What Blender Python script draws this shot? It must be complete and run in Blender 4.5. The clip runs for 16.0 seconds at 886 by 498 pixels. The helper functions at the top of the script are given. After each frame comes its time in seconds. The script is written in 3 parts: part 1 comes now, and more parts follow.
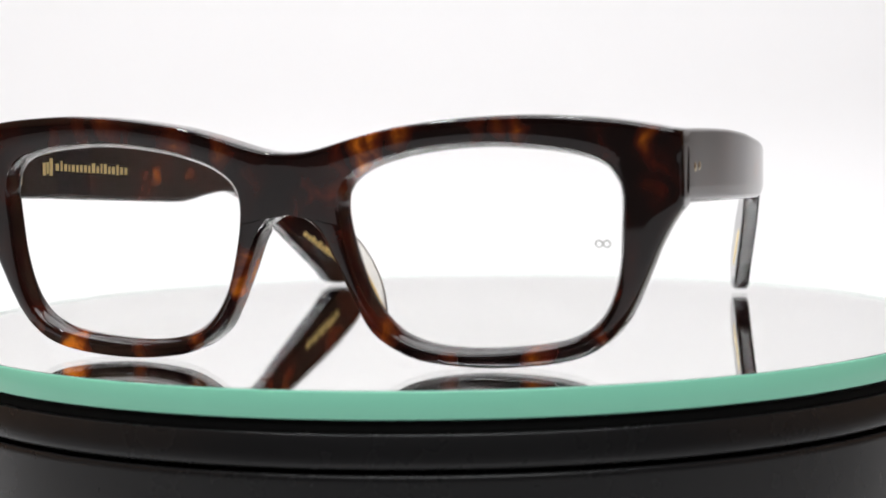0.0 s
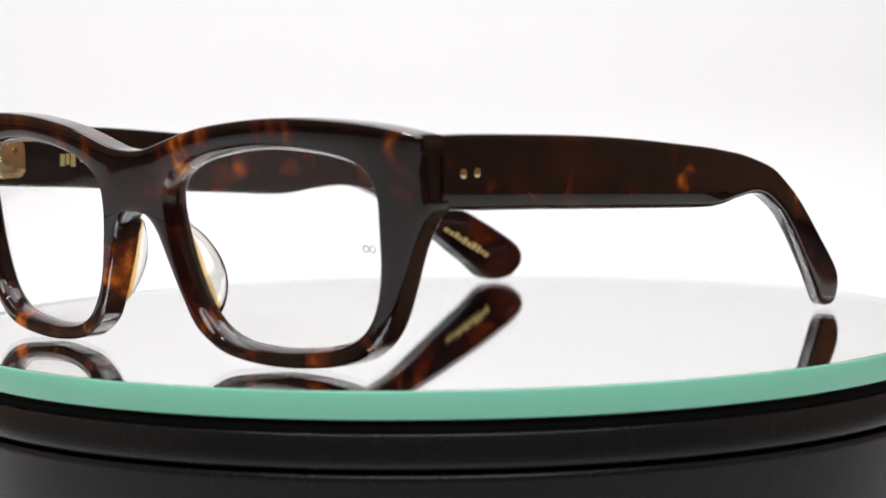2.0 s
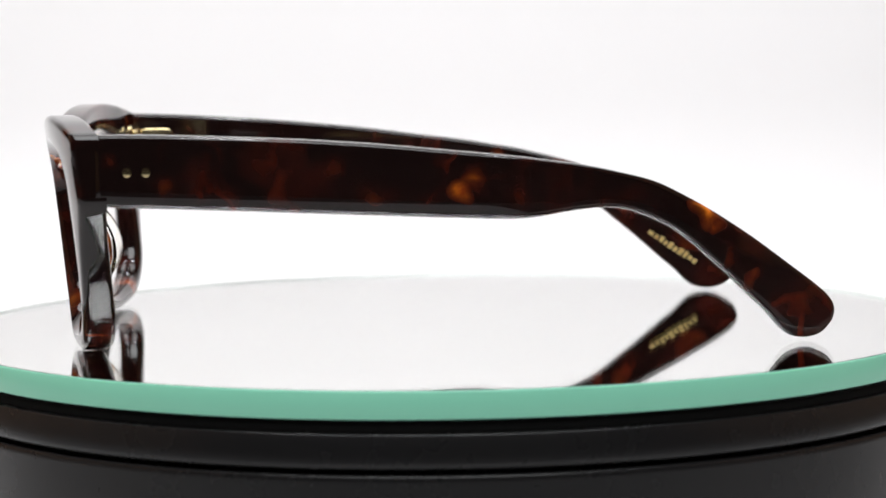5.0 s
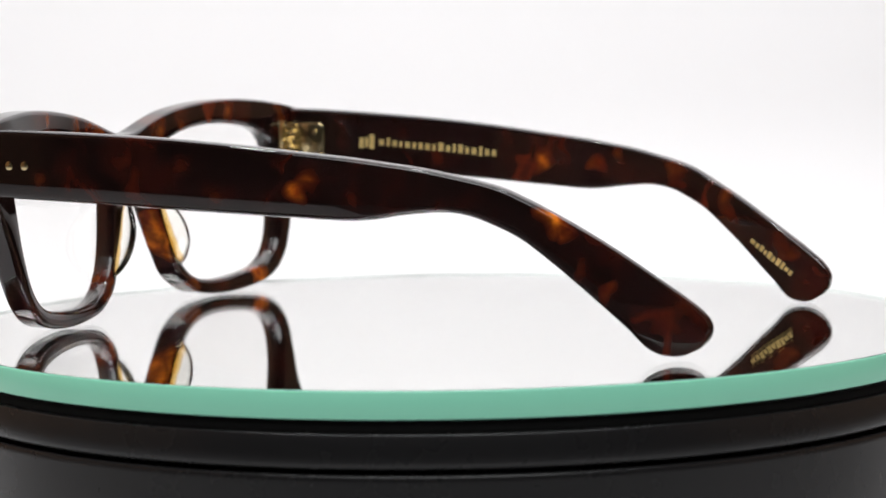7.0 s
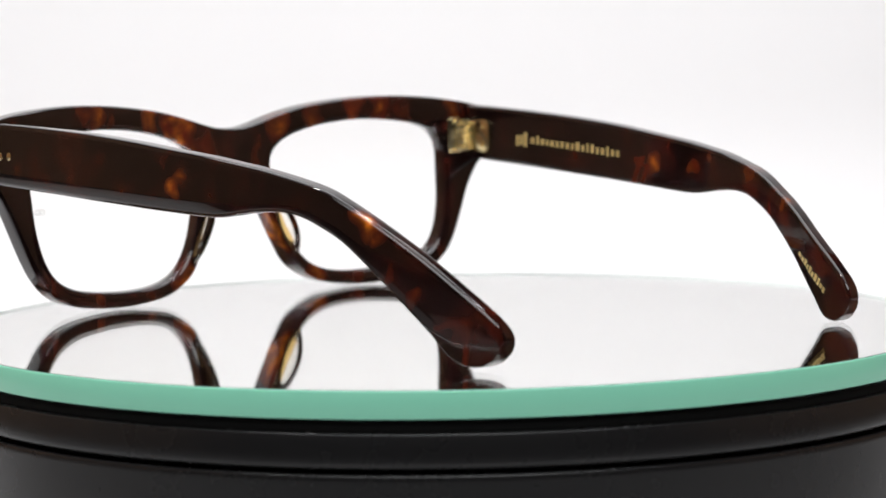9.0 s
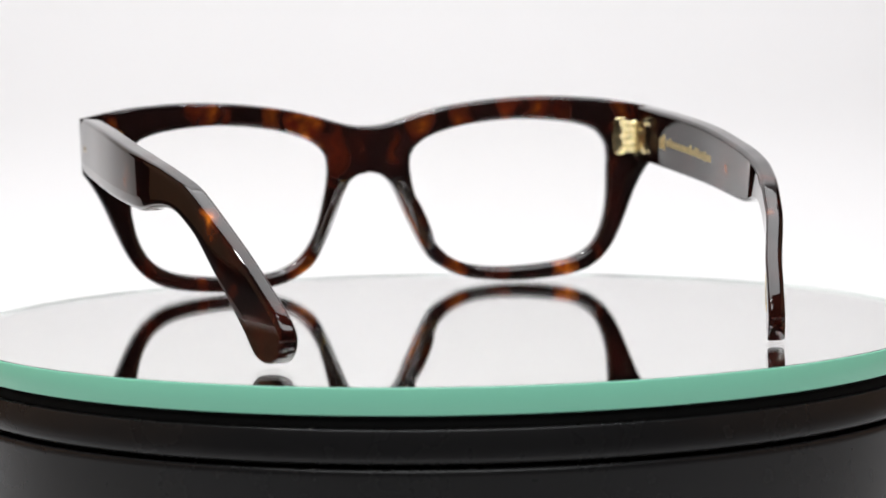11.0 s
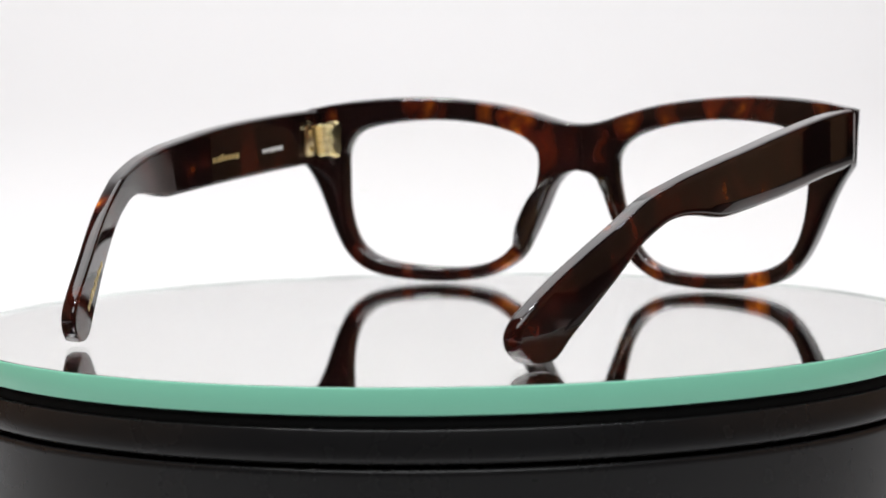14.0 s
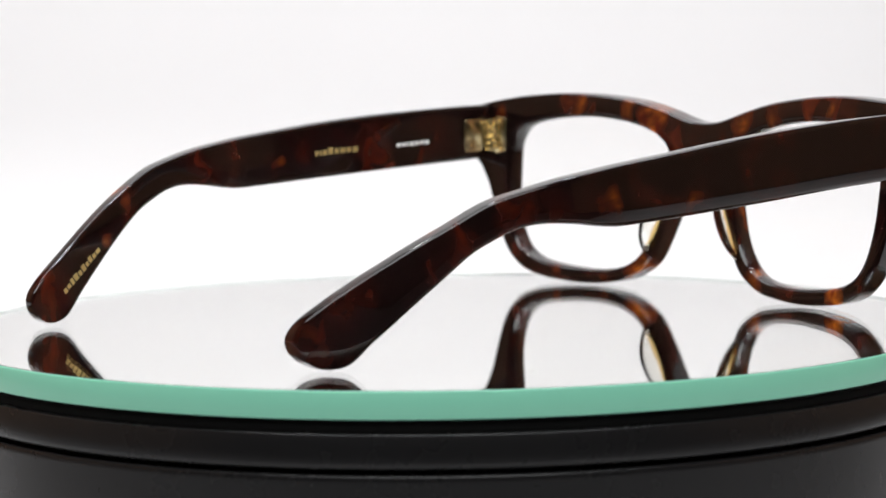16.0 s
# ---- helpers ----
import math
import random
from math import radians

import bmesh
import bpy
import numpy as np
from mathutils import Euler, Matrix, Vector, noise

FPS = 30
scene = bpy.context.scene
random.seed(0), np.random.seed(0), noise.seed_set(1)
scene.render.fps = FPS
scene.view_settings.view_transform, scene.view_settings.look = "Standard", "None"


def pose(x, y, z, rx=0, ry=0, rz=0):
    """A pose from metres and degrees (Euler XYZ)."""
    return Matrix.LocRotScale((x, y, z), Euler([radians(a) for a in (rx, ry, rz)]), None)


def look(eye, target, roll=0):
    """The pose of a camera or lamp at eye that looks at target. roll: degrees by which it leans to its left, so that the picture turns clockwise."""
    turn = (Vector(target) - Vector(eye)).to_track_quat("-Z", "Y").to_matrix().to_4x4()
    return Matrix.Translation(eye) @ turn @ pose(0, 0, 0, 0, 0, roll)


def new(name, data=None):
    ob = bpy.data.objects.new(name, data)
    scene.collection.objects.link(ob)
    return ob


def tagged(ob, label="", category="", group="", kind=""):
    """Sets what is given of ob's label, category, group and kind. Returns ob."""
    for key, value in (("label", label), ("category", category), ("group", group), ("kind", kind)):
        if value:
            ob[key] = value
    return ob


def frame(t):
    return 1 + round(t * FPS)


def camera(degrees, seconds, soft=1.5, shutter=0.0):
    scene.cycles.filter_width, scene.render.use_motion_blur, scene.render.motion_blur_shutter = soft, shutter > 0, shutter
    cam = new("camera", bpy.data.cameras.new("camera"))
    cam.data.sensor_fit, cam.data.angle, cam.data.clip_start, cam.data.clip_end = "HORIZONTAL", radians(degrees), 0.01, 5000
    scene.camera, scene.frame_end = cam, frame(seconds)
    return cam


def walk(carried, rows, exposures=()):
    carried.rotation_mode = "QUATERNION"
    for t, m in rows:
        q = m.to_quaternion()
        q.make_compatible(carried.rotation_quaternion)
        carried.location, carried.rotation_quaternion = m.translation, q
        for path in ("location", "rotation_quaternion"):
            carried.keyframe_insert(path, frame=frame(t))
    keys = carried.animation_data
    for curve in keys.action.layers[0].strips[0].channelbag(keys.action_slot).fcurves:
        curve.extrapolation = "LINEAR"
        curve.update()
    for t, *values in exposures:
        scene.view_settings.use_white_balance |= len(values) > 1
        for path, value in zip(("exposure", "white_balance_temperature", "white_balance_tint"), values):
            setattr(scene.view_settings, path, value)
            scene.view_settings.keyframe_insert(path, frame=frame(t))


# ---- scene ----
# ---- camera ----
cam = camera(20.694, 16.0, 1.5)
EYE = Vector((0.0, -0.52, 0.0596))
AIM = Vector((0.000485, 0.996338, -0.0855))
ROLL = -0.862


def stand(back):
    """The camera on its axis, drawn back by so many metres."""
    eye = EYE - AIM * back
    return look(eye, eye + AIM, ROLL)


# refocusing on the far rims narrows the view a little: a step back of 1 cm
walk(cam, [(0, stand(0)), (4.2, stand(0)), (8.7, stand(0)), (9.6, stand(0.005)), (10.5, stand(0.0103)), (12.5, stand(0.0103)),
           (14.3, stand(0.0103)), (14.5, stand(0.0)), (15, stand(0)), (16, stand(0))],
     [(0, 0.0), (8.7, 0.0), (10.7, -0.08), (14.0, -0.08), (15.0, -0.04), (16.0, -0.04)])
cam.data.dof.use_dof = True
cam.data.dof.focus_distance = 0.490
cam.data.dof.aperture_fstop = 26.0

# ---- light ----
world = bpy.data.worlds.new("world")
scene.world = world
world.use_nodes = True
world.node_tree.nodes["Background"].inputs["Color"].default_value = (0.9, 0.92, 1.0, 1)
world.node_tree.nodes["Background"].inputs["Strength"].default_value = 0.05


def area_lamp(name, eye, target, sx, sy, power, color):
    data = bpy.data.lights.new(name, "AREA")
    data.shape, data.size, data.size_y, data.energy, data.color = "ELLIPSE" if sx > 0.1 else "RECTANGLE", sx, sy, power, color
    ob = new(name, data)
    ob.matrix_world = look(eye, target)
    return ob


area_lamp("ceiling_lamp", (-0.30, -0.05, 0.90), (-0.10, 0.80, 0.20), 0.06, 0.06, 2.0, (0.97, 0.965, 0.96))
area_lamp("ceiling_lamp", (0.0, -0.10, 0.95), (0.0, 0.80, 0.15), 0.06, 0.06, 1.5, (0.97, 0.98, 1.01))
area_lamp("ceiling_lamp", (0.32, -0.05, 0.90), (0.10, 0.80, 0.20), 0.06, 0.06, 0.8, (0.92, 0.945, 1.03))
# added fill from the front, no such source known: brightens disc edge and drum
area_lamp("front_fill", (0.0, -0.62, 1.18), (0.0, 0.10, 0.0), 1.20, 0.60, 10.8, (0.965, 0.985, 1.0))
area_lamp("top_softbox", (-0.05, 0.38, 1.0), (-0.05, 0.38, 0.0), 1.20, 0.76, 8.0, (0.98, 0.985, 1.0))

# ---- materials ----


def principled(name, color, rough=0.5, metal=0.0, **more):
    m = bpy.data.materials.new(name)
    m.use_nodes = True
    b = m.node_tree.nodes["Principled BSDF"]
    b.inputs["Base Color"].default_value = (*color, 1)
    b.inputs["Roughness"].default_value = rough
    b.inputs["Metallic"].default_value = metal
    for k, v in more.items():
        b.inputs[k.replace("_", " ")].default_value = v
    return m, b


def link(m, a, b):
    m.node_tree.links.new(a, b)


def node(m, kind, **values):
    n = m.node_tree.nodes.new(kind)
    for k, v in values.items():
        n.inputs[k.replace("_", " ")].default_value = v
    return n


def math_node(m, op, a, b=None, clamp=False):
    n = m.node_tree.nodes.new("ShaderNodeMath")
    n.operation, n.use_clamp = op, clamp
    for i, v in enumerate((a, b)):
        if v is None:
            continue
        if isinstance(v, (int, float)):
            n.inputs[i].default_value = v
        else:
            link(m, v, n.inputs[i])
    return n.outputs[0]


def mix_color(m, fac, a, b):
    n = m.node_tree.nodes.new("ShaderNodeMix")
    n.data_type = "RGBA"
    for sock, v in ((n.inputs[0], fac), (n.inputs[6], a), (n.inputs[7], b)):
        if isinstance(v, tuple):
            sock.default_value = (*v, 1)
        elif isinstance(v, (int, float)):
            sock.default_value = v
        else:
            link(m, v, sock)
    return n.outputs[2]


def fine_wear(m, b, rough, spread, scale, bump=0.0):
    """Uneven gloss at two scales, and a little relief."""
    co = node(m, "ShaderNodeTexCoord").outputs["Object"]
    big, small = node(m, "ShaderNodeTexNoise", Scale=scale), node(m, "ShaderNodeTexNoise", Scale=scale * 9, Detail=4.0)
    link(m, co, big.inputs["Vector"]), link(m, co, small.inputs["Vector"])
    both = math_node(m, "ADD", math_node(m, "MULTIPLY", big.outputs[0], 0.6), math_node(m, "MULTIPLY", small.outputs[0], 0.4))
    link(m, math_node(m, "ADD", math_node(m, "MULTIPLY", both, spread), rough - spread / 2), b.inputs["Roughness"])
    if bump:
        n = node(m, "ShaderNodeBump", Strength=bump, Distance=0.0002)
        link(m, small.outputs[0], n.inputs["Height"])
        link(m, n.outputs[0], b.inputs["Normal"])


# amber clouds of the acetate: place in the frame (mm) and size (mm)
CLOUDS = [
    (57.5, 47.5, 25.8, 2.6, 1.0), (57, 50.5, 23.6, 1.8, 0.9), (68, -0.5, 31, 2.0, 0.85), (67, 11, 30, 2.0, 0.22), (70, -16, 31.5, 2.4, 0.22), (71, -37, 37, 2.6, 0.16), (71, -33, 34, 1.8, 0.22),
    (71.5, -49, 36, 2.2, 0.15), (56, 52, 17, 2.0, 0.45), (50, 68, 8, 4.0, 0.22), (71.5, -66, 39, 1.6, 0.3),
    (14.5, -80, 40.2, 3.4, 0.8), (17.5, -79, 41.5, 2.4, 0.8), (23, -79, 42.5, 2.4, 0.6), (36, -79, 43, 2.0, 0.35), (44, -78, 43.5, 2.0, 0.55),
    (40, -74, 43, 2.2, 0.6), (65.5, -74, 41.5, 2.1, 0.5), (66, -73, 32, 1.8, 0.28), (3, -81, 33, 2.4, 0.2), (-24, -80, 41, 2.6, 0.5),
    (-14, -79, 40.5, 2.6, 0.5), (-37, -78, 43, 2.4, 0.5), (-50, -76, 42, 2.0, 0.3), (-49, -74, 1.8, 2.8, 1.0), (44, -75, 1.6, 2.4, 0.5),
    (17, -75, 4, 3.0, 0.6), (28, -75, 1.5, 2.0, 0.4), (-34, -76, 1.2, 2.0, 0.4), (-58, -73, 6, 2.2, 0.35), (56, -72, 5, 2.0, 0.35),
    (-70, -8, 29, 2.4, 0.35), (-67, 12, 29, 2.4, 0.5), (-66, 18, 31, 2.0, 0.4), (-57, 47, 22, 2.2, 0.4), (-52, 62, 12, 3.0, 0.3),
    # the two at x -9.5 and -11.5 paint the backlit amber glow of the nose rim
    (-50, 70, 5, 4.0, 0.2), (-70, -30, 33, 2.4, 0.25), (-9.5, -75, 19, 2.6, 0.9), (-11.5, -75, 13, 2.4, 0.9), (62, -72, 20, 2.0, 0.15), (-63, -72, 20, 2.0, 0.15),
    (-43, -77, 42.5, 2.2, 0.5), (-21, -76, 4.2, 2.4, 0.6), (8, -78, 34, 3.0, 0.3), (-7, -78, 35, 2.6, 0.3), (-64, -70, 42, 2.4, 0.5), (-66, -1, 31, 2.2, 0.45),
    (70, -26, 35, 2.4, 0.3), (69, 2, 33, 2.0, 0.35), (70, -55, 34, 2.0, 0.25), (54, 57, 14, 1.8, 0.4), (-62, 33, 29, 2.4, 0.4),
]


def tortoise():
    m, b = principled("tortoiseshell_acetate", (0.02, 0.008, 0.005), 0.03)
    b.inputs["IOR"].default_value = 1.5
    co = node(m, "ShaderNodeTexCoord").outputs["Object"]
    warp = node(m, "ShaderNodeTexNoise", Scale=130.0, Detail=1.0, Roughness=0.5)
    link(m, co, warp.inputs["Vector"])
    shift = node(m, "ShaderNodeVectorMath")
    shift.operation = "SCALE"
    shift.inputs["Scale"].default_value = 0.009
    link(m, warp.outputs["Color"], shift.inputs[0])
    moved = node(m, "ShaderNodeVectorMath")
    moved.operation = "ADD"
    link(m, co, moved.inputs[0]), link(m, shift.outputs[0], moved.inputs[1])
    thin = node(m, "ShaderNodeVectorMath")
    thin.operation = "MULTIPLY"
    thin.inputs[1].default_value = (1.15, 0.3, 0.6)
    link(m, moved.outputs[0], thin.inputs[0])
    total = None
    for x, y, z, r, power in CLOUDS:
        d = node(m, "ShaderNodeVectorMath")
        d.operation = "DISTANCE"
        # clouds of the front run through the thickness of its sheet
        flat = y < -60 and abs(x) < 69
        sx, sy, sz = (1.15, 0.3, 0.6) if flat else (1.0, 1.0, 1.0)
        d.inputs[1].default_value = ((x / 1000 + 0.0045) * sx, (y / 1000 + 0.0045) * sy, (z / 1000 + 0.0045) * sz)
        link(m, thin.outputs[0] if flat else moved.outputs[0], d.inputs[0])
        f = math_node(m, "SUBTRACT", 1.1, math_node(m, "MULTIPLY", d.outputs["Value"], 1000 / (r * (1.45 if flat else 1.6))), True)
        f = math_node(m, "MULTIPLY", f, min(1.0, power * (1.0 if flat else 1.25)))
        total = f if total is None else math_node(m, "MAXIMUM", total, f)
    # ragged edges, finely streaked along the temples
    grain = node(m, "ShaderNodeMapping")
    grain.inputs["Scale"].default_value = (1.0, 0.45, 1.0)
    link(m, moved.outputs[0], grain.inputs["Vector"])
    ragged = node(m, "ShaderNodeTexNoise", Scale=240.0, Detail=4.0, Roughness=0.6, Distortion=0.8)
    link(m, grain.outputs[0], ragged.inputs["Vector"])
    torn = math_node(m, "MULTIPLY", math_node(m, "SUBTRACT", ragged.outputs[0], 0.30), 3.2, True)
    total = math_node(m, "MULTIPLY", total, math_node(m, "ADD", math_node(m, "MULTIPLY", torn, 0.6), 0.6))
    # dark red swirls, drawn out along the sheet
    stretch = node(m, "ShaderNodeMapping")
    stretch.inputs["Scale"].default_value = (1.0, 0.8, 0.55)
    link(m, moved.outputs[0], stretch.inputs["Vector"])
    blotch = node(m, "ShaderNodeTexNoise", Scale=95.0, Detail=3.0, Roughness=0.5, Distortion=1.2)
    link(m, stretch.outputs[0], blotch.inputs["Vector"])
    ramp = node(m, "ShaderNodeValToRGB")
    ramp.color_ramp.elements[0].position, ramp.color_ramp.elements[0].color = 0.51, (0.0105, 0.0050, 0.0045, 1)
    ramp.color_ramp.elements[1].position, ramp.color_ramp.elements[1].color = 0.78, (0.11, 0.015, 0.006, 1)
    e = ramp.color_ramp.elements.new(0.64)
    e.color = (0.034, 0.0070, 0.0046, 1)
    link(m, blotch.outputs[0], ramp.inputs[0])
    streak = node(m, "ShaderNodeTexNoise", Scale=260.0, Detail=3.0)
    link(m, co, streak.inputs["Vector"])
    sharp = math_node(m, "MULTIPLY", math_node(m, "SUBTRACT", streak.outputs[0], 0.25), 2.6, True)
    sharp = math_node(m, "POWER", math_node(m, "MULTIPLY", math_node(m, "MULTIPLY", sharp, total), 1.45, True), 1.7)
    glow = mix_color(m, sharp, (0.17, 0.015, 0.005), (0.76, 0.20, 0.013))
    col = mix_color(m, math_node(m, "MULTIPLY", math_node(m, "POWER", total, 1.2), 1.0), ramp.outputs[0], glow)
    link(m, col, b.inputs["Base Color"])
    return m


ACETATE = tortoise()
GOLD, gold_b = principled("gold_plated_metal", (0.80, 0.65, 0.36), 0.2, 1.0)
fine_wear(GOLD, gold_b, 0.20, 0.2, 900)
GILT, gilt_b = principled("gilt_print", (0.72, 0.55, 0.22), 0.35, 0.6)
WHITE_INK, ink_b = principled("white_print", (0.88, 0.88, 0.86), 0.5)
PAD, pad_b = principled("clear_amber_acetate", (0.98, 0.96, 0.88), 0.0, 0.0, Transmission_Weight=1.0, IOR=1.45)
LENS, lens_b = principled("demo_lens", (1.0, 1.0, 0.995), 0.0, 0.0, Transmission_Weight=1.0, IOR=1.28)


def amber_bleed(m, b):
    """The clear pad turns amber where it is laminated to the tortoiseshell of the rim."""
    co = node(m, "ShaderNodeTexCoord").outputs["Object"]
    xyz = node(m, "ShaderNodeSeparateXYZ")
    link(m, co, xyz.inputs[0])
    depth = math_node(m, "ADD", xyz.outputs[1], math_node(m, "MULTIPLY", xyz.outputs[2], 0.11))
    uneven = node(m, "ShaderNodeTexNoise", Scale=300.0, Detail=2.0)
    link(m, co, uneven.inputs["Vector"])
    depth = math_node(m, "ADD", depth, math_node(m, "MULTIPLY", uneven.outputs[0], 0.0012))
    fac = math_node(m, "MULTIPLY", math_node(m, "ADD", depth, 0.0706), 2000.0, True)
    link(m, mix_color(m, fac, (0.66, 0.33, 0.05), (0.985, 0.975, 0.93)), b.inputs["Base Color"])


amber_bleed(PAD, pad_b)
GLASS, glass_b = principled("clear_glass", (0.998, 1.0, 0.997), 0.0, 0.0, Transmission_Weight=1.0, IOR=1.035)
SILVER, silver_b = principled("silvering", (0.995, 1.0, 0.99), 0.0, 1.0)
MINT, mint_b = principled("ground_green_glass_edge", (0.32, 0.85, 0.61), 0.35)
fine_wear(MINT, mint_b, 0.35, 0.15, 60)
BLACK, black_b = principled("black_plastic", (0.013, 0.0125, 0.013), 0.2, 0.0, Specular_IOR_Level=0.32)
fine_wear(BLACK, black_b, 0.27, 0.16, 22, 0.06)
# darker and duller than the drum: shade of the gap is put into the colour
GAP_BLACK, gap_black_b = principled("gap_black_plastic", (0.006, 0.006, 0.006), 0.8, 0.0, Specular_IOR_Level=0.08)
PALE, pale_b = principled("pale_liner", (0.80, 0.84, 0.82), 0.5)
PAPER, paper_b = principled("white_backdrop_paper", (0.86, 0.855, 0.86), 0.9)
BROWN, brown_b = principled("brown_wood", (0.24, 0.13, 0.065), 0.6)
fine_wear(BROWN, brown_b, 0.6, 0.2, 8)
DARK, dark_b = principled("dark_room_paint", (0.035, 0.034, 0.034), 0.9)

# ---- helpers of this scene ----


def part(name, bm, material, parent, label="", smooth=True):
    me = bpy.data.meshes.new(name)
    bmesh.ops.recalc_face_normals(bm, faces=bm.faces[:])
    bm.to_mesh(me)
    bm.free()
    me.materials.append(material)
    if smooth:
        me.shade_smooth()
        me.set_sharp_from_angle(angle=radians(50))
    ob = new(name, me)
    if parent:
        ob.parent = parent
    if label:
        ob["label"] = label
    return ob


def soften(ob, width, segments=2, angle=35):
    mod = ob.modifiers.new("bevel", "BEVEL")
    mod.width, mod.segments, mod.limit_method, mod.angle_limit = width, segments, "ANGLE", radians(angle)
    mod.harden_normals = False
    return ob


def revolve(profile, steps=192):
    """A solid of revolution from (radius, height) pairs; the ends are closed."""
    bm = bmesh.new()
    rings = []
    for r, z in profile:
        rings.append([bm.verts.new((r * math.cos(2 * math.pi * i / steps), r * math.sin(2 * math.pi * i / steps), z)) for i in range(steps)])
    for a, b in zip(rings, rings[1:]):
        for i in range(steps):
            j = (i + 1) % steps
            bm.faces.new((a[i], a[j], b[j], b[i]))
    bm.faces.new(rings[0])
    bm.faces.new(rings[-1])
    return bm


def box(bm, c, s, m=None):
    """A box of centre c and full sizes s added to bm."""
    vs = [Vector((c[0] + s[0] * i / 2, c[1] + s[1] * j / 2, c[2] + s[2] * k / 2)) for i in (-1, 1) for j in (-1, 1) for k in (-1, 1)]
    vs = [bm.verts.new(m @ v if m else v) for v in vs]
    for f in ((0, 1, 3, 2), (4, 6, 7, 5), (0, 4, 5, 1), (2, 3, 7, 6), (0, 2, 6, 4), (1, 5, 7, 3)):
        bm.faces.new([vs[i] for i in f])


def spline(points, n, closed=False):
    """n points at even steps along a smooth curve through the given ones."""
    pts = [Vector(p) for p in points]
    k = len(pts)
    out = []
    spans = k if closed else k - 1
    for s in range(spans):
        p0 = pts[(s - 1) % k] if closed or s > 0 else pts[0]
        p1, p2 = pts[s], pts[(s + 1) % k]
        p3 = pts[(s + 2) % k] if closed or s + 2 < k else pts[-1]
        for i in range(24):
            t = i / 24
            out.append(0.5 * (2 * p1 + (p2 - p0) * t + (2 * p0 - 5 * p1 + 4 * p2 - p3) * t * t + (3 * p1 - p0 - 3 * p2 + p3) * t ** 3))
    out.append(pts[0] if closed else pts[-1])
    length = [0.0]
    for a, b in zip(out, out[1:]):
        length.append(length[-1] + (b - a).length)
    res = []
    j = 0
    count = n if closed else n - 1
    for i in range(n):
        want = length[-1] * i / count
        while j < len(out) - 2 and length[j + 1] < want:
            j += 1
        f = (want - length[j]) / max(1e-12, length[j + 1] - length[j])
        res.append(out[j].lerp(out[j + 1], min(1, max(0, f))))
    return res


# ---- the set: table, white sweep, dark room ----
TABLE_Z = -0.075


def build_set():
    # white paper sweep: along the table, up behind and over
    prof = [(-0.42, TABLE_Z)]
    for i in range(13):
        a = math.pi / 2 * i / 12
        prof.append((0.70 + 0.10 * math.sin(a), TABLE_Z + 0.10 - 0.10 * math.cos(a)))
    prof += [(0.80, 0.6), (0.80, 1.25)]
    bm = bmesh.new()
    rows = [[bm.verts.new((x, y, z)) for x in (-0.66, -0.33, 0, 0.33, 0.66)] for y, z in prof]
    for a, b in zip(rows, rows[1:]):
        for i in range(4):
            bm.faces.new((a[i], a[i + 1], b[i + 1], b[i]))
    ob = part("backdrop", bm, PAPER, None)
    mod = ob.modifiers.new("thickness", "SOLIDIFY")
    mod.thickness, mod.offset = 0.002, -1
    tagged(ob, "smooth white seamless paper sweep behind the turntable", "backdrop", kind="structure")
    for name, x in (("wall_west", -0.95), ("wall_east", 0.95)):
        bm = bmesh.new()
        box(bm, (x, 0.10, TABLE_Z + 0.66), (0.02, 1.6, 1.3))
        tagged(part(name, bm, BROWN, None, smooth=False), "plain brown wooden panel beside the photo set", "wall", kind="structure")
    # table, room
    bm = bmesh.new()
    box(bm, (0, 0.0, TABLE_Z - 0.024), (2.2, 1.8, 0.04))
    tagged(part("table_top", bm, DARK, None, smooth=False), "plain dark table top under the sweep", "table top", kind="structure")
    room = (("wall_south", (0, -2.0, 0.6), (4.4, 0.1, 2.8)), ("wall_north", (0, 2.0, 0.6), (4.4, 0.1, 2.8)),
            ("wall_left", (-2.2, 0, 0.6), (0.1, 4.0, 2.8)), ("wall_right", (2.2, 0, 0.6), (0.1, 4.0, 2.8)),
            ("floor", (0, 0, -0.85), (4.6, 4.4, 0.1)), ("ceiling", (0, 0, 2.05), (4.6, 4.4, 0.1)))
    for name, c, s in room:
        bm = bmesh.new()
        box(bm, c, s)
        tagged(part(name, bm, DARK, None, smooth=False), "plain dark surface of the unlit room", name.split("_")[0], kind="structure")


build_set()

# ---- turntable ----
HUB = (0.0005, -0.0035)
DISC_R = 0.1054


